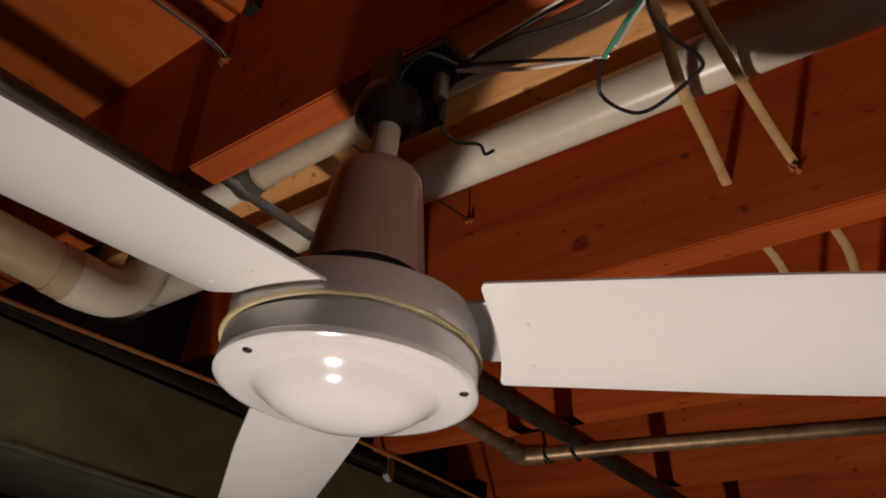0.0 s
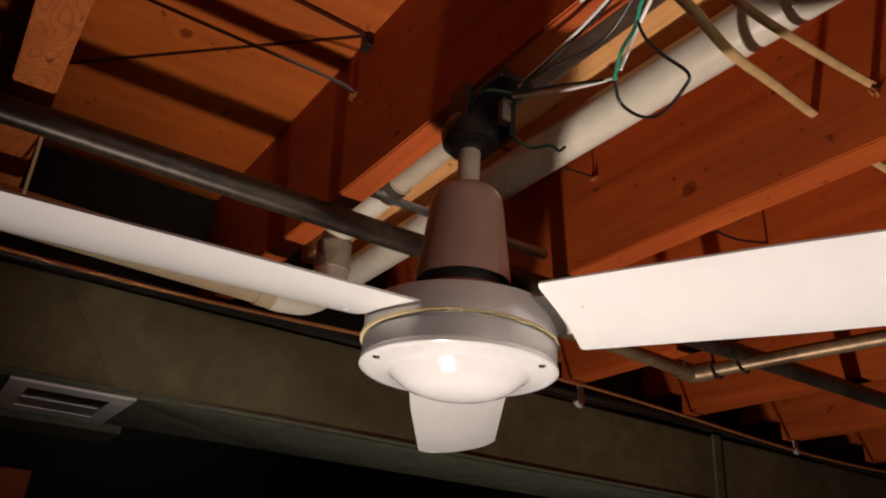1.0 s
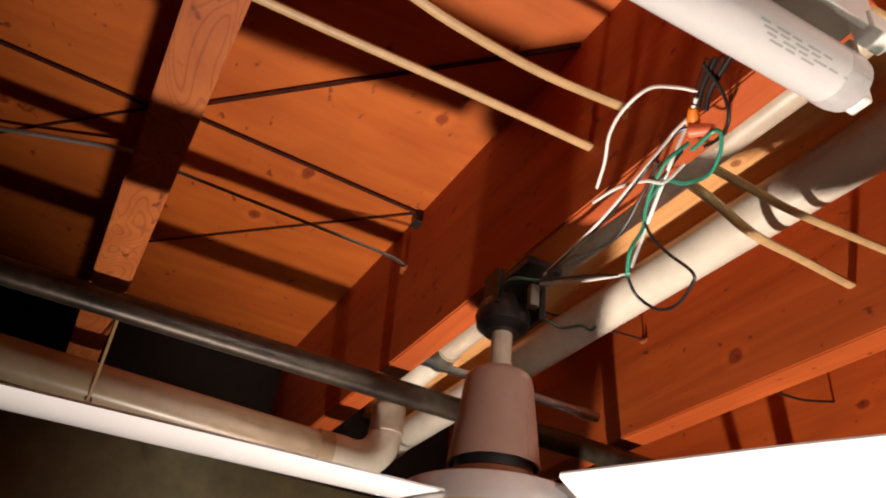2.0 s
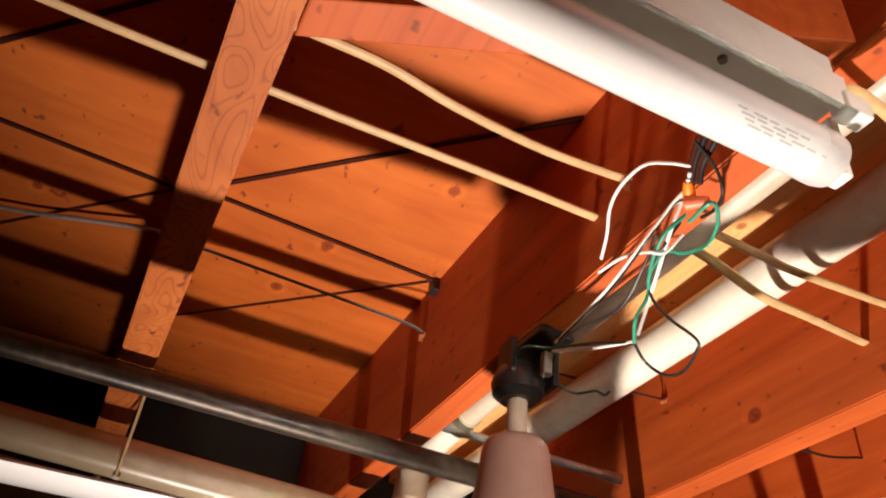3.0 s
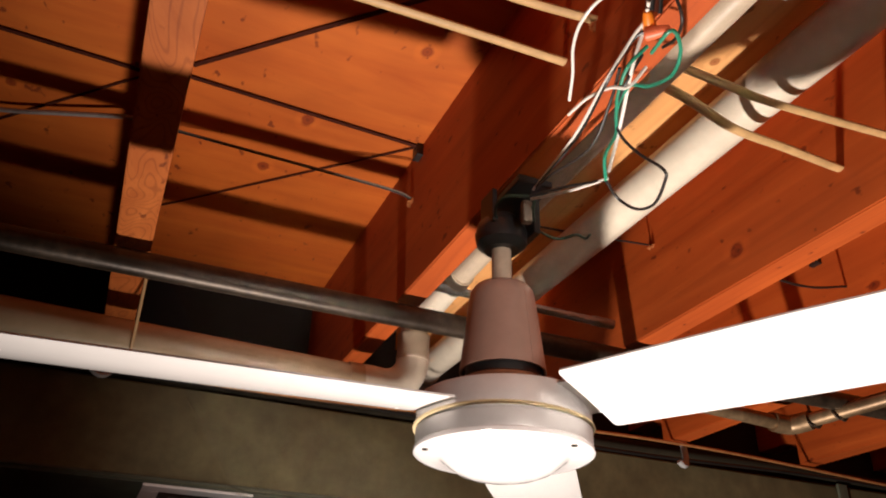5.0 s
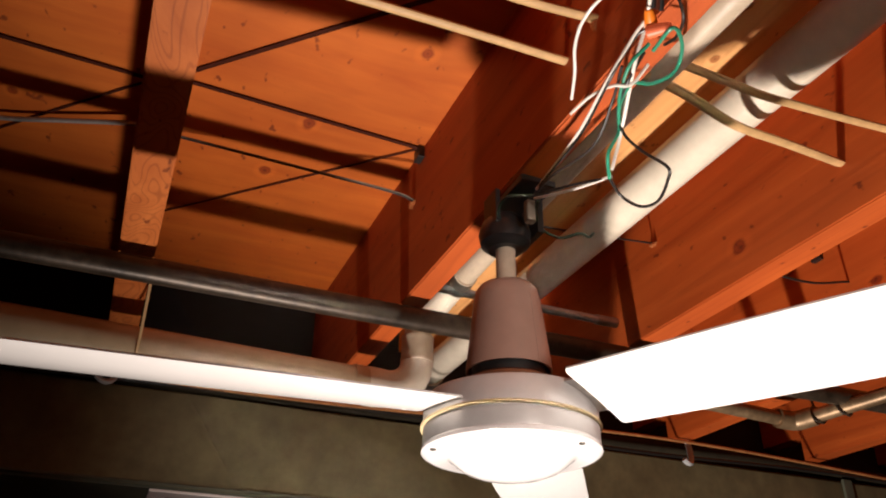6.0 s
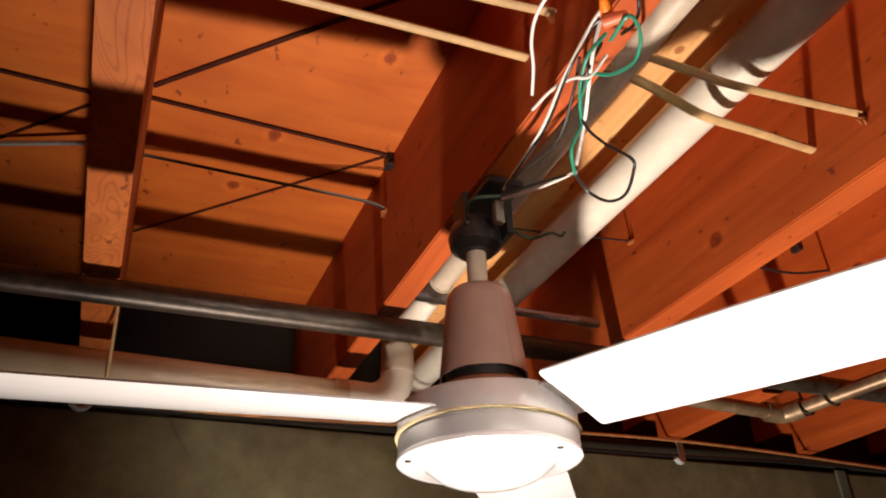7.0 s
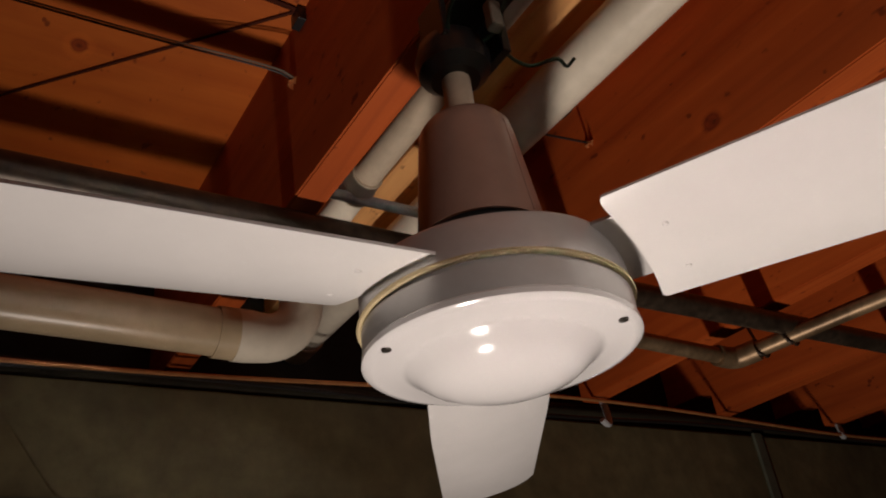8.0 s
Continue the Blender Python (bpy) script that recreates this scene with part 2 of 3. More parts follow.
def lathe(profile, at, sides=64, bm=None):
    """Turns (radius, height) pairs about an upright axis at the place."""
    bm = bm or bmesh.new()
    rings = []
    for r, z in profile:
        if r < 1e-5:
            rings.append([bm.verts.new((at[0], at[1], z))])
        else:
            rings.append([bm.verts.new((at[0] + r * math.cos(2 * math.pi * k / sides), at[1] + r * math.sin(2 * math.pi * k / sides), z)) for k in range(sides)])
    for a, b in zip(rings, rings[1:]):
        for k in range(sides):
            q = [a[k % len(a)], a[(k + 1) % len(a)], b[(k + 1) % len(b)], b[k % len(b)]]
            q = list(dict.fromkeys(q))
            if len(q) > 2:
                bm.faces.new(q)
    return bm


# ---------------------------------------------------------------- structure
JB, SUB = 2.20, 2.44      # underside of the joists, underside of the boards above
X0, X1, Y0, Y1 = -3.2, 3.4, -3.2, 1.5

tagged(part("floor", box(X0, X1, Y0, 4.0, -0.1, 0.0), M_FLOOR), "dark concrete cellar floor", "floor", kind="structure")
tagged(part("ceiling", box(X0, X1, Y0, 4.0, SUB, SUB + 0.03), M_SUB), "orange-brown plywood subfloor seen from below with knots", "ceiling", kind="structure")
tagged(part("wall_west", box(X0 - 0.12, X0, Y0, 4.0, 0, SUB), M_WALL), "plain dark cellar wall", "wall", kind="structure")
tagged(part("wall_east", box(X1, X1 + 0.12, Y0, 4.0, 0, SUB), M_WALL), "plain dark cellar wall", "wall", kind="structure")
tagged(part("wall_south", box(X0, X1, Y0 - 0.12, Y0, 0, SUB), M_WALL), "plain dark cellar wall", "wall", kind="structure")
# painted near-black so the space past the duct looks unlit
tagged(part("wall_north", box(X0, X1, Y1, Y1 + 0.12, 0, SUB), M_UNLIT), "wall whose near-black colour stands in for the darkness behind the duct", "wall", kind="structure")

# added board: its near-black colour stands in for shade above the duct
tagged(part("shade_board", box(X0, X1, 0.90, 0.98, 2.17, SUB - 0.001), M_UNLIT), "near-black board added for the shade above the duct", "beam", kind="structure")


def joist(x, half, material=M_JOIST, label="reddish-brown timber floor joist on edge under the boards"):
    """A joist along y; those past the fan are notched at their far end."""
    bm = bmesh.new()
    if x > 0.3:
        outline = ((Y0, JB), (0.77, JB), (0.77, JB + 0.06), (0.899, JB + 0.06), (0.899, SUB), (Y0, SUB))
    else:
        outline = ((Y0, JB), (0.899, JB), (0.899, SUB), (Y0, SUB))
    a = [bm.verts.new((x - half, y, z)) for y, z in outline]
    b = [bm.verts.new((x + half, y, z)) for y, z in outline]
    bm.faces.new(a)
    bm.faces.new(b)
    for i in range(len(outline)):
        k = (i + 1) % len(outline)
        bm.faces.new((a[i], a[k], b[k], b[i]))
    bmesh.ops.recalc_face_normals(bm, faces=bm.faces)
    low = [e for e in bm.edges if all(abs(v.co.z - JB) < 1e-4 for v in e.verts) and abs(e.verts[0].co.y - e.verts[1].co.y) > 0.1]
    bmesh.ops.bevel(bm, geom=low, offset=0.002, segments=2, affect="EDGES")
    return tagged(part("floor_joist", bm, material), label, "joist", "ceiling joists")


for jx in (-2.842, -2.436, -2.03, -1.624, -1.218, -0.812, 0.82, 1.23, 1.64, 2.05, 2.46, 2.87):
    joist(jx, 0.023)
joist(-0.406, 0.023, M_JOIST_SWIRL, "orange timber joist with swirling grain on its underside")
joist(-0.0055, 0.0185, label="dark red timber joist that carries the fan bracket")
tagged(part("nailer_board", box(0.174, 0.300, Y0, 0.899, 2.362, SUB - 0.001, 0.002), M_PINE), "pale pine nailer board under the subfloor beside the fan joist", "board")
joist(0.41, 0.023, label="reddish timber joist with a dark knot on its side")

def blocking(x0, y0, x1, y1):
    """A short board on edge between two joists, its north face from (x0, y0) to (x1, y1)."""
    bm = box(x0 + 0.001, x1 - 0.001, -0.040, 0.0, JB + 0.004, SUB - 0.001, 0.002)
    for v in bm.verts:
        v.co.y += y0 + (y1 - y0) * (v.co.x - x0) / (x1 - x0)
    return tagged(part("blocking", bm, M_JOIST), "short timber blocking nailed between joists", "blocking", "timber blocking")


blocking(-0.383, -0.288, -0.0235, -0.450)
blocking(-0.789, -0.312, -0.429, -0.312)

# ---------------------------------------------------------------- ceiling fan
FX, FY = -0.011, 0.006
fan = thing("ceiling_fan", (FX, FY, JB), "white three-blade ceiling fan with mauve-brown canopy, hung from a joist", "ceiling fan")

bm = box(FX - 0.010, FX + 0.034, -0.058, 0.040, JB - 0.010, JB - 0.001, 0.002)
box(FX - 0.023, FX - 0.017, -0.018, 0.014, JB - 0.045, JB - 0.001, 0.001, bm)
box(FX + 0.024, FX + 0.032, -0.03, 0.02, JB - 0.055, JB - 0.01, 0.001, bm)
hanger = part("hanger_bracket", bm, M_BLACK, fan, "black hanger bracket")
bm = lathe(((0.0, JB - 0.068), (0.020, JB - 0.068), (0.029, JB - 0.060), (0.031, JB - 0.048), (0.027, JB - 0.034), (0.018, JB - 0.024), (0.0, JB - 0.022)), (FX, FY), 28)
part("hanger_ball", bm, M_BLACK, fan, "black rubber hanger ball", True)
part("terminal_block", box(FX + 0.000, FX + 0.011, -0.050, -0.040, JB - 0.056, JB - 0.028, 0.002), M_CLIP2, hanger, "pale grey terminal block")
for sx in (0.03,):
    part("bolt", sweep(((FX + sx - 0.006, -0.005, JB - 0.045), (FX + sx + 0.006, -0.005, JB - 0.045)), 0.005, 8), M_STEEL, hanger, "bright bolt")
part("downrod", sweep(((FX, FY, 2.0640), (FX, FY, JB - 0.05)), 0.0115, 20), M_ROD, fan, "tan painted downrod", True)
bm = lathe(((0.013, 2.0870), (0.024, 2.0860), (0.031, 2.0830), (0.0352, 2.0770), (0.0372, 2.0660), (0.0464, 1.9850), (0.0464, 1.9830), (0.044, 1.9830), (0.035, 2.0640), (0.013, 2.0810)), (FX, FY))
cover = part("canopy", bm, M_CONE, fan, "mauve-brown plastic canopy cover", True)
for turn in (-75, 105):
    bm = sweep([(FX + r * math.cos(radians(turn)), FY + r * math.sin(radians(turn)), z) for r, z in ((0.0366, 2.0700), (0.0464, 1.9860))], 0.0006, 6)
    part("seam", bm, M_CONE, cover)
# a black ring gives the slot under the canopy its shade
part("gap_shade_ring", lathe(((0.0, 1.994), (0.0400, 1.994), (0.0400, 1.970), (0.0, 1.970)), (FX, FY)), M_BLACK, fan, "black ring that stands in for the shade in the gap under the canopy", True)
bm = lathe(((0.0, 1.9740), (0.044, 1.9735), (0.050, 1.9700), (0.053, 1.9620), (0.055, 1.9500), (0.0, 1.9480)), (FX, FY))
part("motor_collar", bm, M_WINDING, fan, "rust-brown motor collar", True)
bm = lathe(((0.0, 1.9500), (0.055, 1.9545), (0.082, 1.9535), (0.0885, 1.9518), (0.0905, 1.9485), (0.0905, 1.9235), (0.088, 1.9225),
            (0.088, 1.9200), (0.0905, 1.9190), (0.0905, 1.9030), (0.0895, 1.8990), (0.085, 1.8980), (0.0, 1.8980)), (FX, FY), 96)
part("motor_housing", bm, M_MOTOR, fan, "grey-white metal motor housing", True)
ring = [(FX + 0.0912 * math.cos(a), FY + 0.0912 * math.sin(a), 1.9225 + 0.0012 * math.sin(a * 2)) for a in np.linspace(0, 2 * math.pi, 97)]
part("band", sweep(ring, 0.0022, 8, caps=False), M_BAND, fan, "yellowed band round the motor", True)
bm = lathe(((0.0895, 1.9025), (0.0918, 1.9000), (0.0918, 1.8965), (0.0895, 1.8948), (0.085, 1.8940), (0.068, 1.8935), (0.0635, 1.8920), (0.057, 1.8860), (0.047, 1.8792), (0.033, 1.8745), (0.017, 1.8723), (0.0, 1.8718)), (FX, FY), 96)
cap = part("bottom_cap", bm, M_CAP, fan, "glossy white domed bottom cap", True)
for deg in (176, 296, 56):
    a = radians(deg)
    sx, sy = FX + 0.0835 * math.cos(a), FY + 0.0835 * math.sin(a)
    part("screw", lathe(((0.0, 1.8925), (0.0030, 1.8928), (0.0034, 1.8945), (0.0, 1.8945)), (sx, sy), 12), M_SCREW, cap, "dark screw")


def blade(deg, seat, slant, pitch, sag):
    """A pressed metal blade, pitched about its length, its inner end hollowed to the motor, on a flat iron."""
    turn = Matrix.Translation((FX, FY, 1.9410 - sag)) @ Matrix.Rotation(radians(deg), 4, "Z") @ Matrix.Rotation(radians(-pitch), 4, "X") @ Matrix.Translation((-seat, 0, 0))
    bm = bmesh.new()
    lo, hi = {}, {}
    nu, nv = 14, 16
    for i in range(nu + 1):
        for j in range(nv + 1):
            u, v = i / nu, math.sin((j / nv - 0.5) * math.pi)
            inner = 0.097 + slant * v + 0.007 * (1 - v * v) + 0.004 * abs(v) ** 24
            outer = 0.587 - 0.020 * abs(v) ** 8
            x, y = inner + (outer - inner) * u, v * (0.055 + 0.006 * min(1, 2.5 * u))
            z = -0.006 * (1 - v * v)
            lo[i, j], hi[i, j] = bm.verts.new((x, y, z - 0.0012)), bm.verts.new((x, y, z + 0.0008))
    for i in range(nu):
        for j in range(nv):
            for w in (lo, hi):
                bm.faces.new((w[i, j], w[i + 1, j], w[i + 1, j + 1], w[i, j + 1]))
    rim = [(i, 0) for i in range(nu)] + [(nu, j) for j in range(nv)] + [(i, nv) for i in range(nu, 0, -1)] + [(0, j) for j in range(nv, 0, -1)]
    for p, q in zip(rim, rim[1:] + rim[:1]):
        bm.faces.new((lo[p], lo[q], hi[q], hi[p]))
    bmesh.ops.transform(bm, matrix=turn, verts=bm.verts)
    b = part("blade", bm, M_BLADE, fan, "white enamelled blade", True)
    bm = box(0.075, 0.122, -0.034, 0.030, 0.001, 0.004, 0.001)
    bmesh.ops.transform(bm, matrix=turn, verts=bm.verts)
    part("blade_iron", bm, M_MOTOR, b, "grey blade iron")
    for px, py in ((0.125, 0.025), (0.125, -0.020)):
        h = -0.0072 + 0.006 * (py / 0.06) ** 2
        bm = lathe(((0.0, h - 0.0005), (0.0016, h - 0.0004), (0.0026, h + 0.0004), (0.0, h + 0.001)), (px, py), 10)
        bmesh.ops.transform(bm, matrix=turn, verts=bm.verts)
        part("rivet", bm, M_BLADE, b)


for settings in ((55.5, 0.0, 0.0, 10, 0.0), (176, 0.016, -0.012, 9, 0.0), (-61.5, -0.001, 0.002, 13.5, 0.003)):
    blade(*settings)

# ---------------------------------------------------------------- pipes
bm = sweep([(x, 0.309, 2.171) for x in np.linspace(X0, X1, 40)], 0.0175, 20)
tagged(part("iron_pipe", bm, M_IRON, smooth=True), "black iron pipe slung under the joists", "pipe")
drain = thing("drain_pipe", (-1.0, 0.495, 2.124), "cream plastic drain pipe with elbow hung below the joists", "pipe")
part("pipe", sweep([(x, 0.495, 2.124 - 0.024 * x) for x in np.linspace(X0, 0.0, 30)], 0.0295, 28), M_PVC, drain, smooth=True)
bend = [(-0.022, 0.495, 2.124), (-0.004, 0.495, 2.124)] + [(0.012 + 0.056 * math.sin(a), 0.495, 2.180 - 0.056 * math.cos(a)) for a in np.linspace(0, 0.5 * math.pi, 12)]
part("elbow", sweep(bend, [0.0325, 0.0325] + [0.0310 - 0.0003 * k for k in range(12)], 28), M_PVCW, drain, "white plastic elbow", True)
coup = [(0.0264, 2.176), (0.0286, 2.178), (0.0290, 2.183), (0.0280, 2.186), (0.0276, 2.218), (0.0285, 2.221), (0.0275, 2.225), (0.0225, 2.226)]
part("coupling", lathe(coup, (0.068, 0.495), 28), M_PVCG_SHADED, drain, "greyish rimmed coupling sleeve", True)
part("coupling", sweep(((-0.004, 0.495, 2.124), (-0.046, 0.495, 2.1252)), 0.0318, 28), M_PVC, drain, "thick coupling sleeve", True)
riser = [(0.068, 0.495, 2.215), (0.068, 0.495, 2.226)] + [(0.0685, 0.473 + 0.022 * math.cos(a), 2.226 + 0.022 * math.sin(a)) for a in np.linspace(0.1, 0.5 * math.pi, 8)] + [(0.0700, 0.40, 2.250), (0.0700, 0.31, 2.254)]
part("riser", sweep(riser, [0.0235] * 10 + [0.020, 0.0175], 24), M_PVCW, drain, "white plastic riser with a tight bend", True)
part("sleeve", sweep(((0.0700, 0.335, 2.2528), (0.0700, 0.318, 2.2537), (0.0700, 0.316, 2.2538), (0.0700, 0.296, 2.2546)), [0.0212, 0.0212, 0.0196, 0.0196], 24), M_PVCG_SHADED, drain, "ribbed sleeve joint", True)
# a white pipe: the shade beside the joist is put into its greyer colour
part("branch_pipe", sweep([(0.0700, y, 2.2555 + 0.008 * max(0.0, min(1.0, (0.3 - y) / 0.3))) for y in np.linspace(0.31, -2.6, 24)], 0.0172, 24), M_PVCG_SHADED, drain, "plastic branch pipe along the joist, shade put into its greyish colour", True)

bm = sweep([(0.231, y, 2.306) for y in np.linspace(-2.6, 0.898, 30)], 0.0298, 32)
waste = thing("plastic_pipe", (0.231, -0.5, 2.285), "white plastic waste pipe slung high in the joist bay", "pipe")
part("pipe", bm, M_PVCW, waste, smooth=True)
part("end_ring", sweep(((0.231, 0.84, 2.306), (0.231, 0.897, 2.306)), 0.0335, 28), M_PVC, waste, "collar at the far end", True)

bm = sweep(((0.024, 0.323, 2.237), (0.360, 0.323, 2.237)), 0.0068, 14)
sweep(((0.322, 0.323, 2.237), (0.362, 0.323, 2.237)), 0.0084, 14, bm=bm)
tagged(part("steel_conduit", bm, M_STEEL, smooth=True), "short galvanised steel conduit with open end", "conduit")

water = thing("water_pipe", (0.81, 0.405, 2.13), "tarnished copper water pipe with a soldered elbow", "pipe")
part("pipe_leg", sweep(((0.47, 0.429, 2.173), (0.60, 0.420, 2.163), (0.79, 0.407, 2.149)), 0.0135, 16), M_BRASSY, water, smooth=True)
part("pipe_leg", sweep(((0.816, 0.386, 2.148), (0.872, 0.215, 2.160), (0.995, -0.166, 2.181), (1.50, -1.70, 2.183)), 0.0135, 16), M_BRASSY, water, smooth=True)
part("elbow", sweep(smooth_path(((0.770, 0.4085, 2.150), (0.795, 0.4065, 2.148), (0.810, 0.397, 2.147), (0.821, 0.365, 2.149)), 5), 0.0182, 16), M_BRASSY, water, "soldered elbow", True)
part("elbow", sweep(smooth_path(((0.52, 0.4255, 2.169), (0.485, 0.428, 2.172), (0.466, 0.429, 2.19), (0.463, 0.429, 2.24)), 5), 0.0182, 16), M_BRASSY, water, "soldered elbow", True)
for at in (0.045, 0.095):
    hx, hy, hz = 0.81 + 0.309 * at, 0.405 - 0.951 * at, 2.147 + 0.06 * at
    hook = [(hx + 0.0165 * math.cos(a), hy + 0.005 * math.sin(a), hz + 0.0165 * math.sin(a)) for a in np.linspace(-0.5 * math.pi, 1.4 * math.pi, 22)]
    part("hanger", sweep(hook + [(hx + 0.004, hy + 0.012, hz + 0.04), (hx + 0.002, hy + 0.02, 2.215)], 0.0026, 6), M_IRON, water, "twisted wire pipe hanger")

# ---------------------------------------------------------------- duct, register and what lies on it
duct = thing("air_duct", (0, 0.92, 2.0), "long olive-painted sheet metal air duct under the joists", "duct")
part("duct_body", box(X0, X1, 0.785, 1.06, 1.995, 2.165, 0.004), M_DUCT, duct)
part("under_plate", box(X0, X1, 0.789, 1.056, 1.990, 1.9948), M_DUCT_UNDER, duct, "grey-green underside plate")
part("seam_bead", sweep([(x, 0.784, 1.998) for x in np.linspace(X0, X1, 30)], 0.003, 8), M_DUCT_UNDER, duct, "folded seam")
part("drive_cleat", box(1.33, 1.36, 0.778, 0.786, 1.99, 2.17, 0.002), M_DUCT_UNDER, duct, "upright joint cleat")
part("side_box", box(-1.3, -0.075, 1.06, 1.20, 1.975, 2.165, 0.004), M_DUCT_UNDER, duct, "box section behind the register")

bm = box(-0.62, -0.165, 1.44, 1.499, 1.70, 1.935, 0.004)
tagged(part("wooden_board", bm, M_JOIST), "lit wooden board on the far partition", "board")

register = thing("air_register", (-0.214, 0.91, 1.988), "white steel air register with an open damper in the duct", "vent")
bm = box(-0.310, -0.118, 0.788, 0.832, 1.9845, 1.9895, 0.001)
box(-0.310, -0.118, 0.988, 1.034, 1.9845, 1.9895, 0.001, bm)
box(-0.310, -0.278, 0.832, 0.988, 1.9845, 1.9895, 0.001, bm)
box(-0.150, -0.118, 0.832, 0.988, 1.9845, 1.9895, 0.001, bm)
part("frame", bm, M_BLADE, register, "white flanged frame")
bm = box(-0.278, -0.150, 0.918, 0.988, 1.9860, 1.9890)
part("damper", bm, M_STEEL, register, "bright damper plate")
# the opening is closed by a sheet, its inner shade painted black
part("opening_shade", box(-0.278, -0.150, 0.832, 0.918, 1.9885, 1.9898), M_WIREB, register, "black sheet that stands in for the shade inside the opening")

sag = smooth_path([(x, 0.772, 2.178 - 0.012 * math.sin(x * 2.4) ** 2) for x in np.linspace(X0, X1, 26)], 3)
tagged(part("black_cable", sweep(sag, 0.0042, 8), M_WIREB, smooth=True), "black cable along the top of the duct", "cable")
low = smooth_path([(x, 0.80, 2.186 - 0.006 * math.cos(x * 3)) for x in np.linspace(X0, X1, 26)], 3)
tagged(part("black_hose", sweep(low, 0.016, 10), M_HOSE, smooth=True), "black hose lying on the duct", "hose")
cop = smooth_path([(x, 0.735, 2.178 + 0.014 * math.sin(x * 3.2 - 0.9)) for x in np.linspace(-1.2, 2.6, 22)], 4)
tagged(part("copper_line", sweep(cop, 0.0036, 8), M_COPPER, smooth=True), "thin bare copper line along the duct", "cable")


def clip(x, y, z):
    """A bent plastic hook under a joist that carries the cables."""
    pts = [(x - 0.026, y - 0.016, z - 0.046), (x - 0.012, y - 0.014, z - 0.054), (x + 0.002, y - 0.006, z - 0.046), (x + 0.007, y, z - 0.020), (x + 0.006, y + 0.004, z + 0.002), (x + 0.004, y + 0.012, z + 0.012)]
    return tagged(part("cable_hook", sweep(smooth_path(pts, 5), 0.0068, 8, flat=0.75), M_CLIP, smooth=True), "grey plastic cable hook below a joist", "hook", "cable hooks")


clip(0.829, 0.748, 2.196)
clip(-0.408, 0.752, 2.205)
clip(1.64, 0.752, 2.215)

# ---------------------------------------------------------------- dark lines under the boards, cables through the joists


def splinter(x, y, z, side=-1):
    """Torn wood where a cable leaves its hole."""
    bm = bmesh.new()
    for k in range(4):
        a, b = random.uniform(-0.008, 0.008), random.uniform(-0.02, -0.006)
        p = [bm.verts.new(q) for q in ((x, y + a - 0.004, z), (x, y + a + 0.004, z + 0.003), (x + side * random.uniform(0.006, 0.013), y + a + b * 0.4, z + b), (x, y + a, z + b * 0.8))]
        for f in ((0, 1, 2), (0, 2, 3), (1, 3, 2), (0, 3, 1)):
            bm.faces.new([p[i] for i in f])
    return tagged(part("wood_splinter", bm, M_SPLIT), "torn pale wood splinter at a cable hole", "splinter", "splinters")


for px, py, pz in ((-0.0235, 0.286, 2.360), (0.3865, 0.229, 2.349), (0.3865, -0.222, 2.266), (-0.0235, -0.229, 2.277)):
    splinter(px, py, pz)

cord = thing("thin_cord", (-0.2, 0.32, 2.40), "thin cord drawn through holes in the joists, its shadow built beside it", "cable")
run = smooth_path(((-0.404, 0.362, 2.429), (-0.376, 0.356, 2.425), (-0.188, 0.326, 2.400), (-0.057, 0.291, 2.372), (-0.0245, 0.286, 2.361)), 6)
part("cord_line", sweep([(x, y - 0.0022, z) for x, y, z in run], 0.0012, 8), M_CLIP2, cord, "pale grey cord", True)
# built in black as the shadow that lies along the cord
part("cord_line", sweep([(x, y + 0.0022, z) for x, y, z in run], 0.0014, 8), M_WIREB, cord, "black line for the shadow beside the cord", True)
far = smooth_path(((0.0125, 0.283, 2.358), (0.20, 0.250, 2.346), (0.3865, 0.230, 2.350)), 6)
tagged(part("extension_cable", sweep(far, 0.0017, 8), M_WIREB, smooth=True), "black cord running on through the next joist bay", "cable", "extension cables")
far = smooth_path(((0.4335, 0.228, 2.350), (0.60, 0.215, 2.338), (0.70, 0.205, 2.330), (0.797, 0.205, 2.352)), 6)
tagged(part("extension_cable", sweep(far, 0.0024, 8), M_WIREB, smooth=True), "black cord sagging between joists past the fan", "cable", "extension cables")
grey = smooth_path(((X0, 0.45, 2.43), (-1.2, 0.46, 2.428), (-0.82, 0.455, 2.427), (-0.645, 0.420, 2.426), (-0.551, 0.386, 2.425), (-0.461, 0.348, 2.421), (-0.430, 0.340, 2.419)), 6)
tagged(part("grey_cable", sweep(grey, 0.0038, 8), M_STEEL, smooth=True), "grey cable sagging into a hole in the joist", "cable")

rom = [(x, -0.163 - 0.006 * max(0, min(1, (x + 0.3) / 0.28)) + 0.002 * math.sin(x * 9), 2.270) for x in np.linspace(X0, -0.0235, 45)]
tagged(part("sheathed_cable", sweep(rom, 0.0056, 10, flat=0.6), M_ROMEX, smooth=True), "cream sheathed house cable through the joists", "cable", "house cables")
rom = smooth_path(((X0, -0.2, 2.29), (-1.2, -0.21, 2.285), (-0.6, -0.235, 2.285), (-0.405, -0.236, 2.280), (-0.30, -0.239, 2.277), (-0.22, -0.231, 2.272), (-0.12, -0.222, 2.276),
                   (-0.0235, -0.228, 2.277)), 6)
tagged(part("sheathed_cable", sweep(rom, 0.0056, 10, flat=0.6), M_ROMEX, smooth=True), "wavy cream sheathed house cable through the joists", "cable", "house cables")
rom = smooth_path(((0.0125, -0.205, 2.257), (0.11, -0.192, 2.253), (0.19, -0.176, 2.248), (0.28, -0.163, 2.258), (0.374, -0.148, 2.269), (0.3885, -0.146, 2.271)), 7)
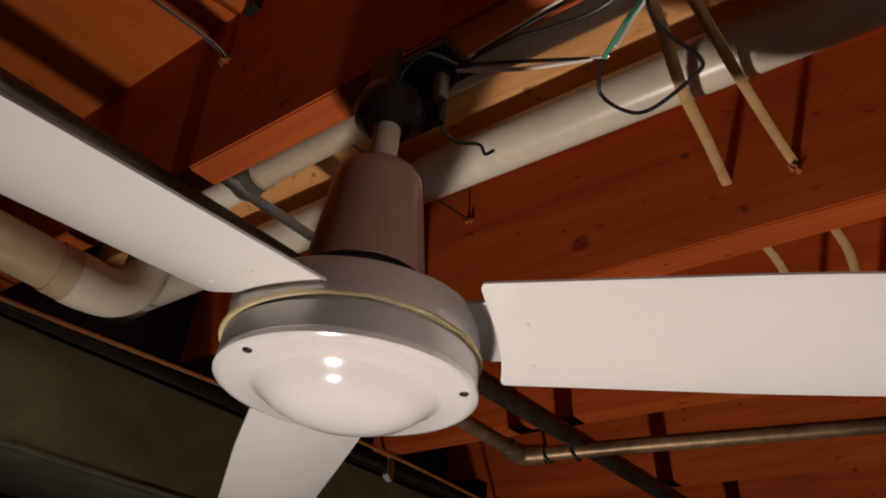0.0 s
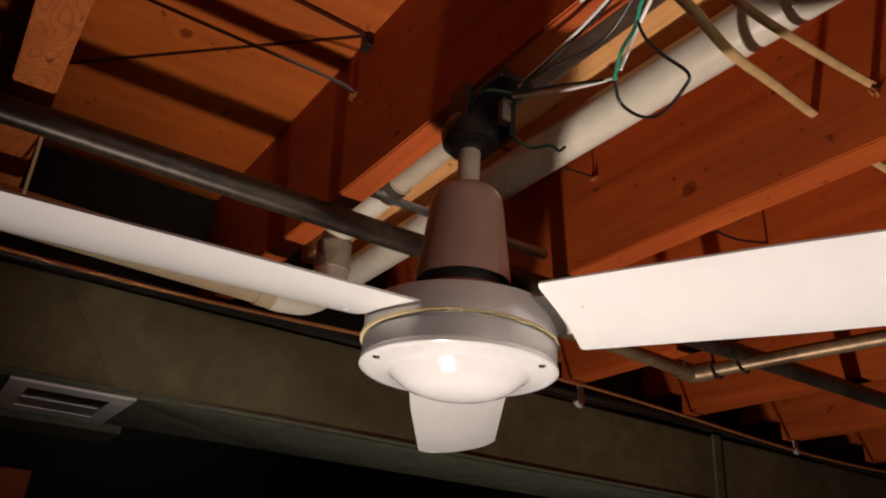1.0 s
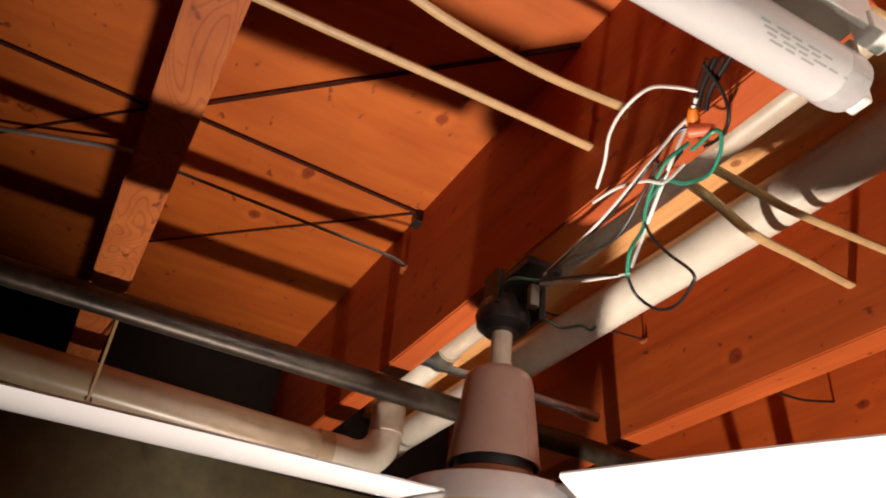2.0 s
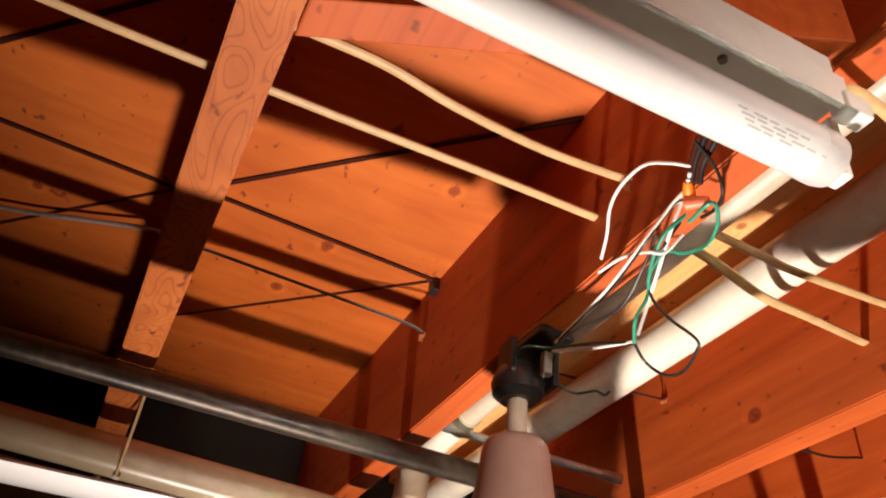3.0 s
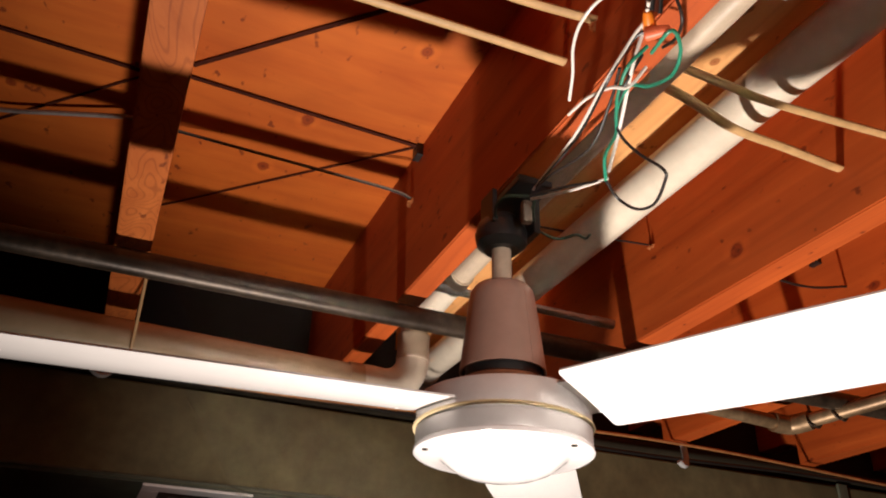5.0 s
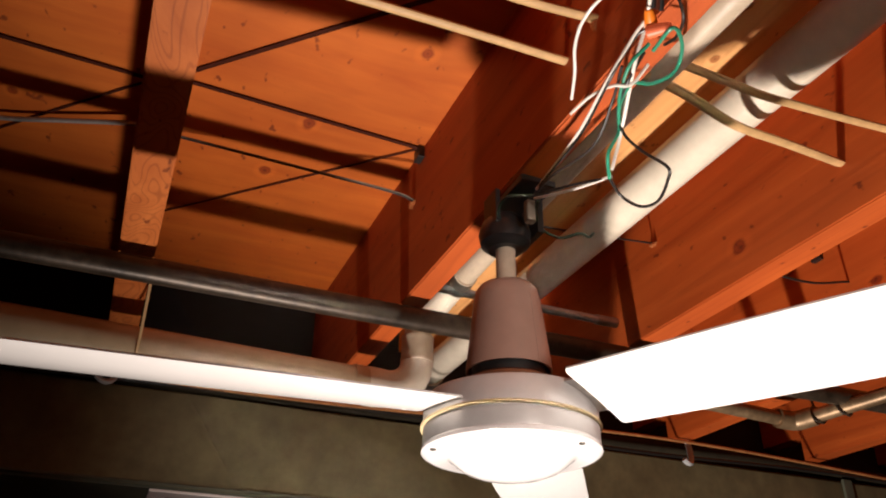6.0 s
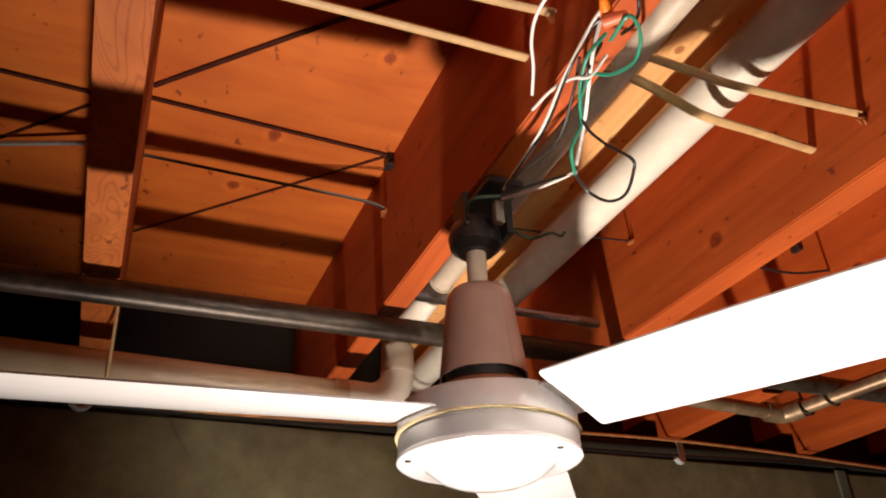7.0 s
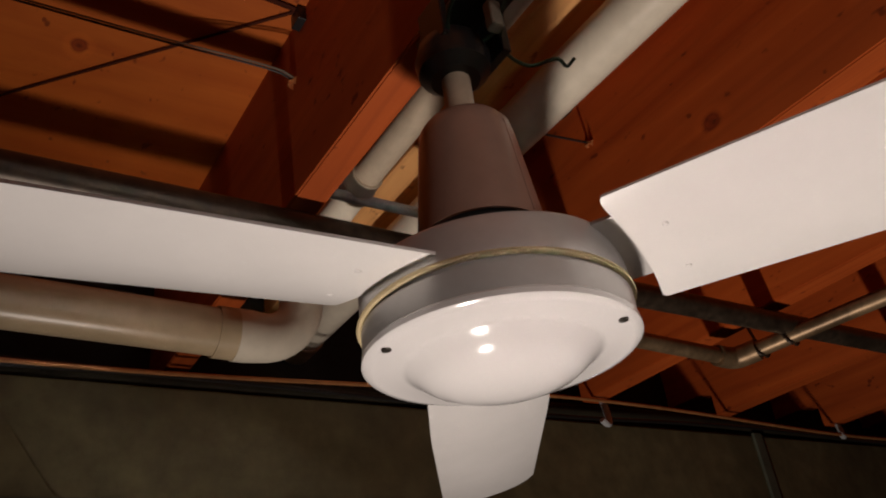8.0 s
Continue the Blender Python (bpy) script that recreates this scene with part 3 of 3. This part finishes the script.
tagged(part("sheathed_cable", sweep(rom, 0.0062, 10, flat=0.6), M_ROMEX, smooth=True), "tan cable crossing under the waste pipe between joists", "cable", "house cables")
rom = smooth_path(((0.0125, -0.226, 2.261), (0.14, -0.2255, 2.254), (0.19, -0.225, 2.252), (0.30, -0.222, 2.262), (0.3885, -0.221, 2.27)), 7)
tagged(part("sheathed_cable", sweep(rom, 0.0055, 10, flat=0.6), M_ROMEX, smooth=True), "tan cable passing under the waste pipe into a splintered hole", "cable", "house cables")
for y0 in (-0.135, -0.215):
    rom = smooth_path(((0.4325, y0, 2.262), (0.55, y0 - 0.012, 2.25), (0.68, y0 + 0.004, 2.255), (0.797, y0 + 0.01, 2.265)), 6)
    tagged(part("sheathed_cable", sweep(rom, 0.0058, 10, flat=0.6), M_ROMEX, smooth=True), "cream cable leaving the far side of a joist", "cable", "house cables")


# a thin flattened dark red-brown bar, flush under the boards
def strap(a, b, radius):
    return tagged(part("subfloor_line", sweep((a, b), radius, 6, flat=0.3), M_DARK_RED), "thin dark red-brown line along the underside of the subfloor boards", "strap", "bridging straps")


for bx in (-1.624, -1.218, -0.812, -0.406, 0.0, 0.82, 1.23):
    strap((bx - 0.383, 0.235, SUB - 0.0030), (bx - 0.0235, 0.252, SUB - 0.0030), 0.0040)
    strap((bx - 0.383, 0.614, SUB - 0.0025), (bx - 0.0235, 0.246, SUB - 0.0025), 0.0024)
    strap((bx - 0.383, 0.209, SUB - 0.0025), (bx - 0.0235, -0.152, SUB - 0.0025), 0.0042)
for bx in (-1.624, -1.218, -0.812, -0.406, 0.0, 0.41, 0.82, 1.23):
    bm = box(bx - 0.034, bx - 0.0232, 0.244, 0.266, SUB - 0.022, SUB - 0.002, 0.001)
    tagged(part("strap_bracket", bm, M_BLACK), "small black bracket nailed at a joist", "bracket", "strap brackets")

# ---------------------------------------------------------------- unlit tube fixture
TY, TZ = -0.4535, 2.109
fixture = thing("tube_fixture", (-0.6, TY, 2.17), "white strip fixture with an unlit fluorescent tube, screwed under joists", "ceiling light")
bm = box(-1.24, -0.036, -0.474, -0.434, 2.150, 2.198, 0.003)
chan = part("channel", bm, M_FIXTURE, fixture, "white enamelled channel")
part("lip", box(-1.24, -0.036, -0.479, -0.474, 2.138, 2.17, 0.001), M_FIXTURE, chan)
part("lip", box(-1.24, -0.036, -0.434, -0.430, 2.140, 2.17, 0.001), M_FIXTURE, chan)
part("end_block", box(-0.044, -0.021, -0.482, -0.466, 2.134, 2.152, 0.002), M_FIXTURE, chan, "white end block")
part("screw", lathe(((0.0, 2.1465), (0.003, 2.147), (0.0035, 2.150), (0.0, 2.150)), (-0.13, -0.462), 10), M_SCREW, chan)
tube = part("tube", sweep(((-1.20, TY, TZ), (-0.056, TY, TZ)), 0.019, 36), M_TUBE, fixture, "unlit frosted white tube", True)
prof = [(-0.058, 0.0193), (-0.046, 0.0193), (-0.039, 0.0178), (-0.037, 0.013), (-0.0365, 0.0)]
bm = sweep([(x, TY, TZ) for x, r in prof], [max(r, 0.0005) for x, r in prof], 32)
tcap = part("end_cap", bm, M_ALU, tube, "metal end cap", True)
for dz in (-0.0065, 0.0065):
    part("pin", sweep(((-0.037, TY + dz * 0.5, TZ + dz), (-0.026, TY + dz * 0.5, TZ + dz)), 0.0018, 8), M_ALU, fixture, "contact pin")
part("lampholder", box(-0.034, -0.026, TY - 0.006, TY + 0.010, TZ - 0.012, 2.152, 0.002), M_FIXTURE, fixture, "white lampholder")
part("lampholder", box(-1.214, -1.200, TY - 0.012, TY + 0.012, TZ - 0.012, 2.152, 0.002), M_FIXTURE, fixture, "white lampholder")
for row in range(4):
    for col in range((5, 4, 6, 3)[row]):
        a0 = radians(214 + row * 8)
        x0 = -0.132 + col * 0.0125 + row * 0.004
        bm = bmesh.new()
        vs = [bm.verts.new((x, TY + 0.0192 * math.cos(a), TZ + 0.0192 * math.sin(a))) for a in (a0, a0 + 0.075) for x in (x0, x0 + 0.0075 + 0.003 * ((row + col) % 2))]
        bm.faces.new((vs[0], vs[1], vs[3], vs[2]))
        part("print_bar", bm, M_INK, tube)

sup = smooth_path(((-0.03, -0.466, 2.178), (0.006, -0.464, 2.190), (0.073, -0.453, 2.190), (0.20, -0.436, 2.200), (0.387, -0.42, 2.235)), 6)
tagged(part("supply_cable", sweep(sup, 0.0046, 10, flat=0.55), M_ROMEX, smooth=True), "cream supply cable leaving the tube fixture", "cable")

# ---------------------------------------------------------------- loose wiring above the fan


def wire(points, material, label, radius=0.0015, name="loose_wire"):
    return tagged(part(name, sweep(smooth_path(points, 7), radius, 8), material, smooth=True), label, "wire", "loose wires")


wire(((-0.055, -0.346, 2.185), (-0.069, -0.338, 2.188), (-0.087, -0.327, 2.186), (-0.091, -0.301, 2.182), (-0.079, -0.268, 2.186), (-0.064, -0.242, 2.181), (-0.051, -0.214, 2.176)), M_WIREW, "white wire bent in an open arc")
wire(((-0.04, -0.194, 2.177), (-0.042, -0.232, 2.169), (-0.046, -0.271, 2.149), (-0.033, -0.28, 2.148), (-0.024, -0.295, 2.162)), M_WIREW, "white wire end sticking out")
wire(((-0.054, -0.343, 2.181), (-0.043, -0.32, 2.176), (-0.039, -0.294, 2.154), (-0.01, -0.23, 2.141), (-0.008, -0.206, 2.112)), M_WIREW, "white wire hanging down to a loop", 0.0017)
wire(((-0.028, -0.308, 2.165), (-0.032, -0.34, 2.161), (0.001, -0.312, 2.177), (0.008, -0.29, 2.169), (-0.012, -0.282, 2.155), (-0.032, -0.28, 2.149), (-0.024, -0.249, 2.15),
      (-0.012, -0.228, 2.14), (-0.021, -0.221, 2.117), (-0.003, -0.194, 2.112)), M_WIREG, "green wire curled round the others", 0.0017)
wire(((-0.036, -0.314, 2.165), (-0.044, -0.295, 2.154), (-0.035, -0.266, 2.148), (-0.021, -0.244, 2.15)), M_WIREG, "short green wire beside the wire nuts", 0.0017)
wire(((-0.034, -0.304, 2.165), (-0.037, -0.279, 2.148), (-0.02, -0.24, 2.151), (-0.009, -0.232, 2.135), (0.003, -0.239, 2.115), (0.014, -0.256, 2.09), (0.023, -0.244, 2.086),
      (0.04, -0.207, 2.09), (0.032, -0.191, 2.091), (0.022, -0.177, 2.108), (-0.002, -0.193, 2.112)), M_WIREB, "black wire hanging in a wide loop")
wire(((-0.045, -0.324, 2.179), (-0.048, -0.309, 2.172), (-0.051, -0.268, 2.152), (-0.022, -0.174, 2.17), (-0.017, -0.082, 2.163)), M_WIREW, "white wire running to the fan bracket")
wire(((-0.041, -0.323, 2.173), (-0.047, -0.307, 2.171), (-0.05, -0.269, 2.151), (-0.02, -0.178, 2.169), (-0.018, -0.09, 2.162)), M_WIREB, "black wire running to the fan bracket")
wire(((-0.05, -0.292, 2.153), (-0.034, -0.253, 2.15), (-0.023, -0.201, 2.138), (-0.02, -0.121, 2.156), (-0.014, -0.076, 2.163)), M_WIREB, "black wire sagging to the fan bracket")
wire(((-0.014, -0.071, 2.163), (-0.006, -0.131, 2.141), (-0.002, -0.195, 2.112)), M_WIREB, "black wire joining the hanging loop")
wire(((-0.01, -0.065, 2.163), (-0.001, -0.124, 2.141), (-0.003, -0.197, 2.112)), M_WIREW, "white wire joining the hanging loop", 0.0017)
wire(((-0.001, -0.05, 2.163), (0.022, -0.02, 2.158), (0.049, -0.017, 2.152), (0.067, -0.032, 2.154), (0.082, -0.028, 2.155), (0.082, -0.038, 2.155)), M_WIRED, "dark green wire end curling out of the bracket", 0.0016)
wire(((-0.015, -0.069, 2.163), (-0.04, -0.056, 2.162), (-0.035, -0.026, 2.161), (-0.011, -0.003, 2.16), (0.007, -0.027, 2.161), (-0.004, -0.062, 2.163)), M_WIRED, "dark green earth wire looped at the bracket", 0.0018)
wire(((-0.064, -0.362, 2.196), (-0.04, -0.357, 2.182), (-0.026, -0.347, 2.169), (-0.015, -0.325, 2.172), (-0.025, -0.319, 2.163)), M_WIREB, "black wire arching over the wire nuts")
for k in range(4):
    o = k * 0.004
    wire(((-0.051 + o, -0.337, 2.180), (-0.057 + o, -0.350, 2.189), (-0.062 + o, -0.366 - o, 2.199)), M_WIREB if k % 2 else M_DARK_RED, "dark wire coming down from the joist", 0.0024)


def wire_nut(a, b, material, label):
    a, b = Vector(a), Vector(b)
    pts = [a.lerp(b, t) for t in (0, 0.06, 0.35, 0.85, 0.97, 1.0)]
    bm = sweep(pts, [0.0050, 0.0060, 0.0056, 0.0042, 0.0034, 0.0012], 10)
    return tagged(part("wire_nut", bm, material, smooth=True), label, "wire nut", "wire nuts")


wire_nut((-0.0385, -0.3225, 2.1755), (-0.0495, -0.3345, 2.1805), M_NUTO, "orange plastic wire nut on twisted wires")
wire_nut((-0.042, -0.320, 2.170), (-0.030, -0.337, 2.166), M_NUTR, "salmon plastic wire nut on twisted wires")

# strap wire that holds the drain to the joist
bm = sweep(smooth_path(((-0.3815, 0.385, 2.222), (-0.380, 0.410, 2.185), (-0.379, 0.446, 2.135), (-0.379, 0.464, 2.112), (-0.379, 0.482, 2.1025)), 5), 0.0022, 8, flat=0.6)
strap_wire = tagged(part("pipe_strap", bm, M_ROMEX, smooth=True), "thin cream strap that holds the drain pipe", "strap")
part("clasp", box(-0.383, -0.373, 0.478, 0.490, 2.0995, 2.1035, 0.001), M_PVCW, strap_wire, "small white clasp")
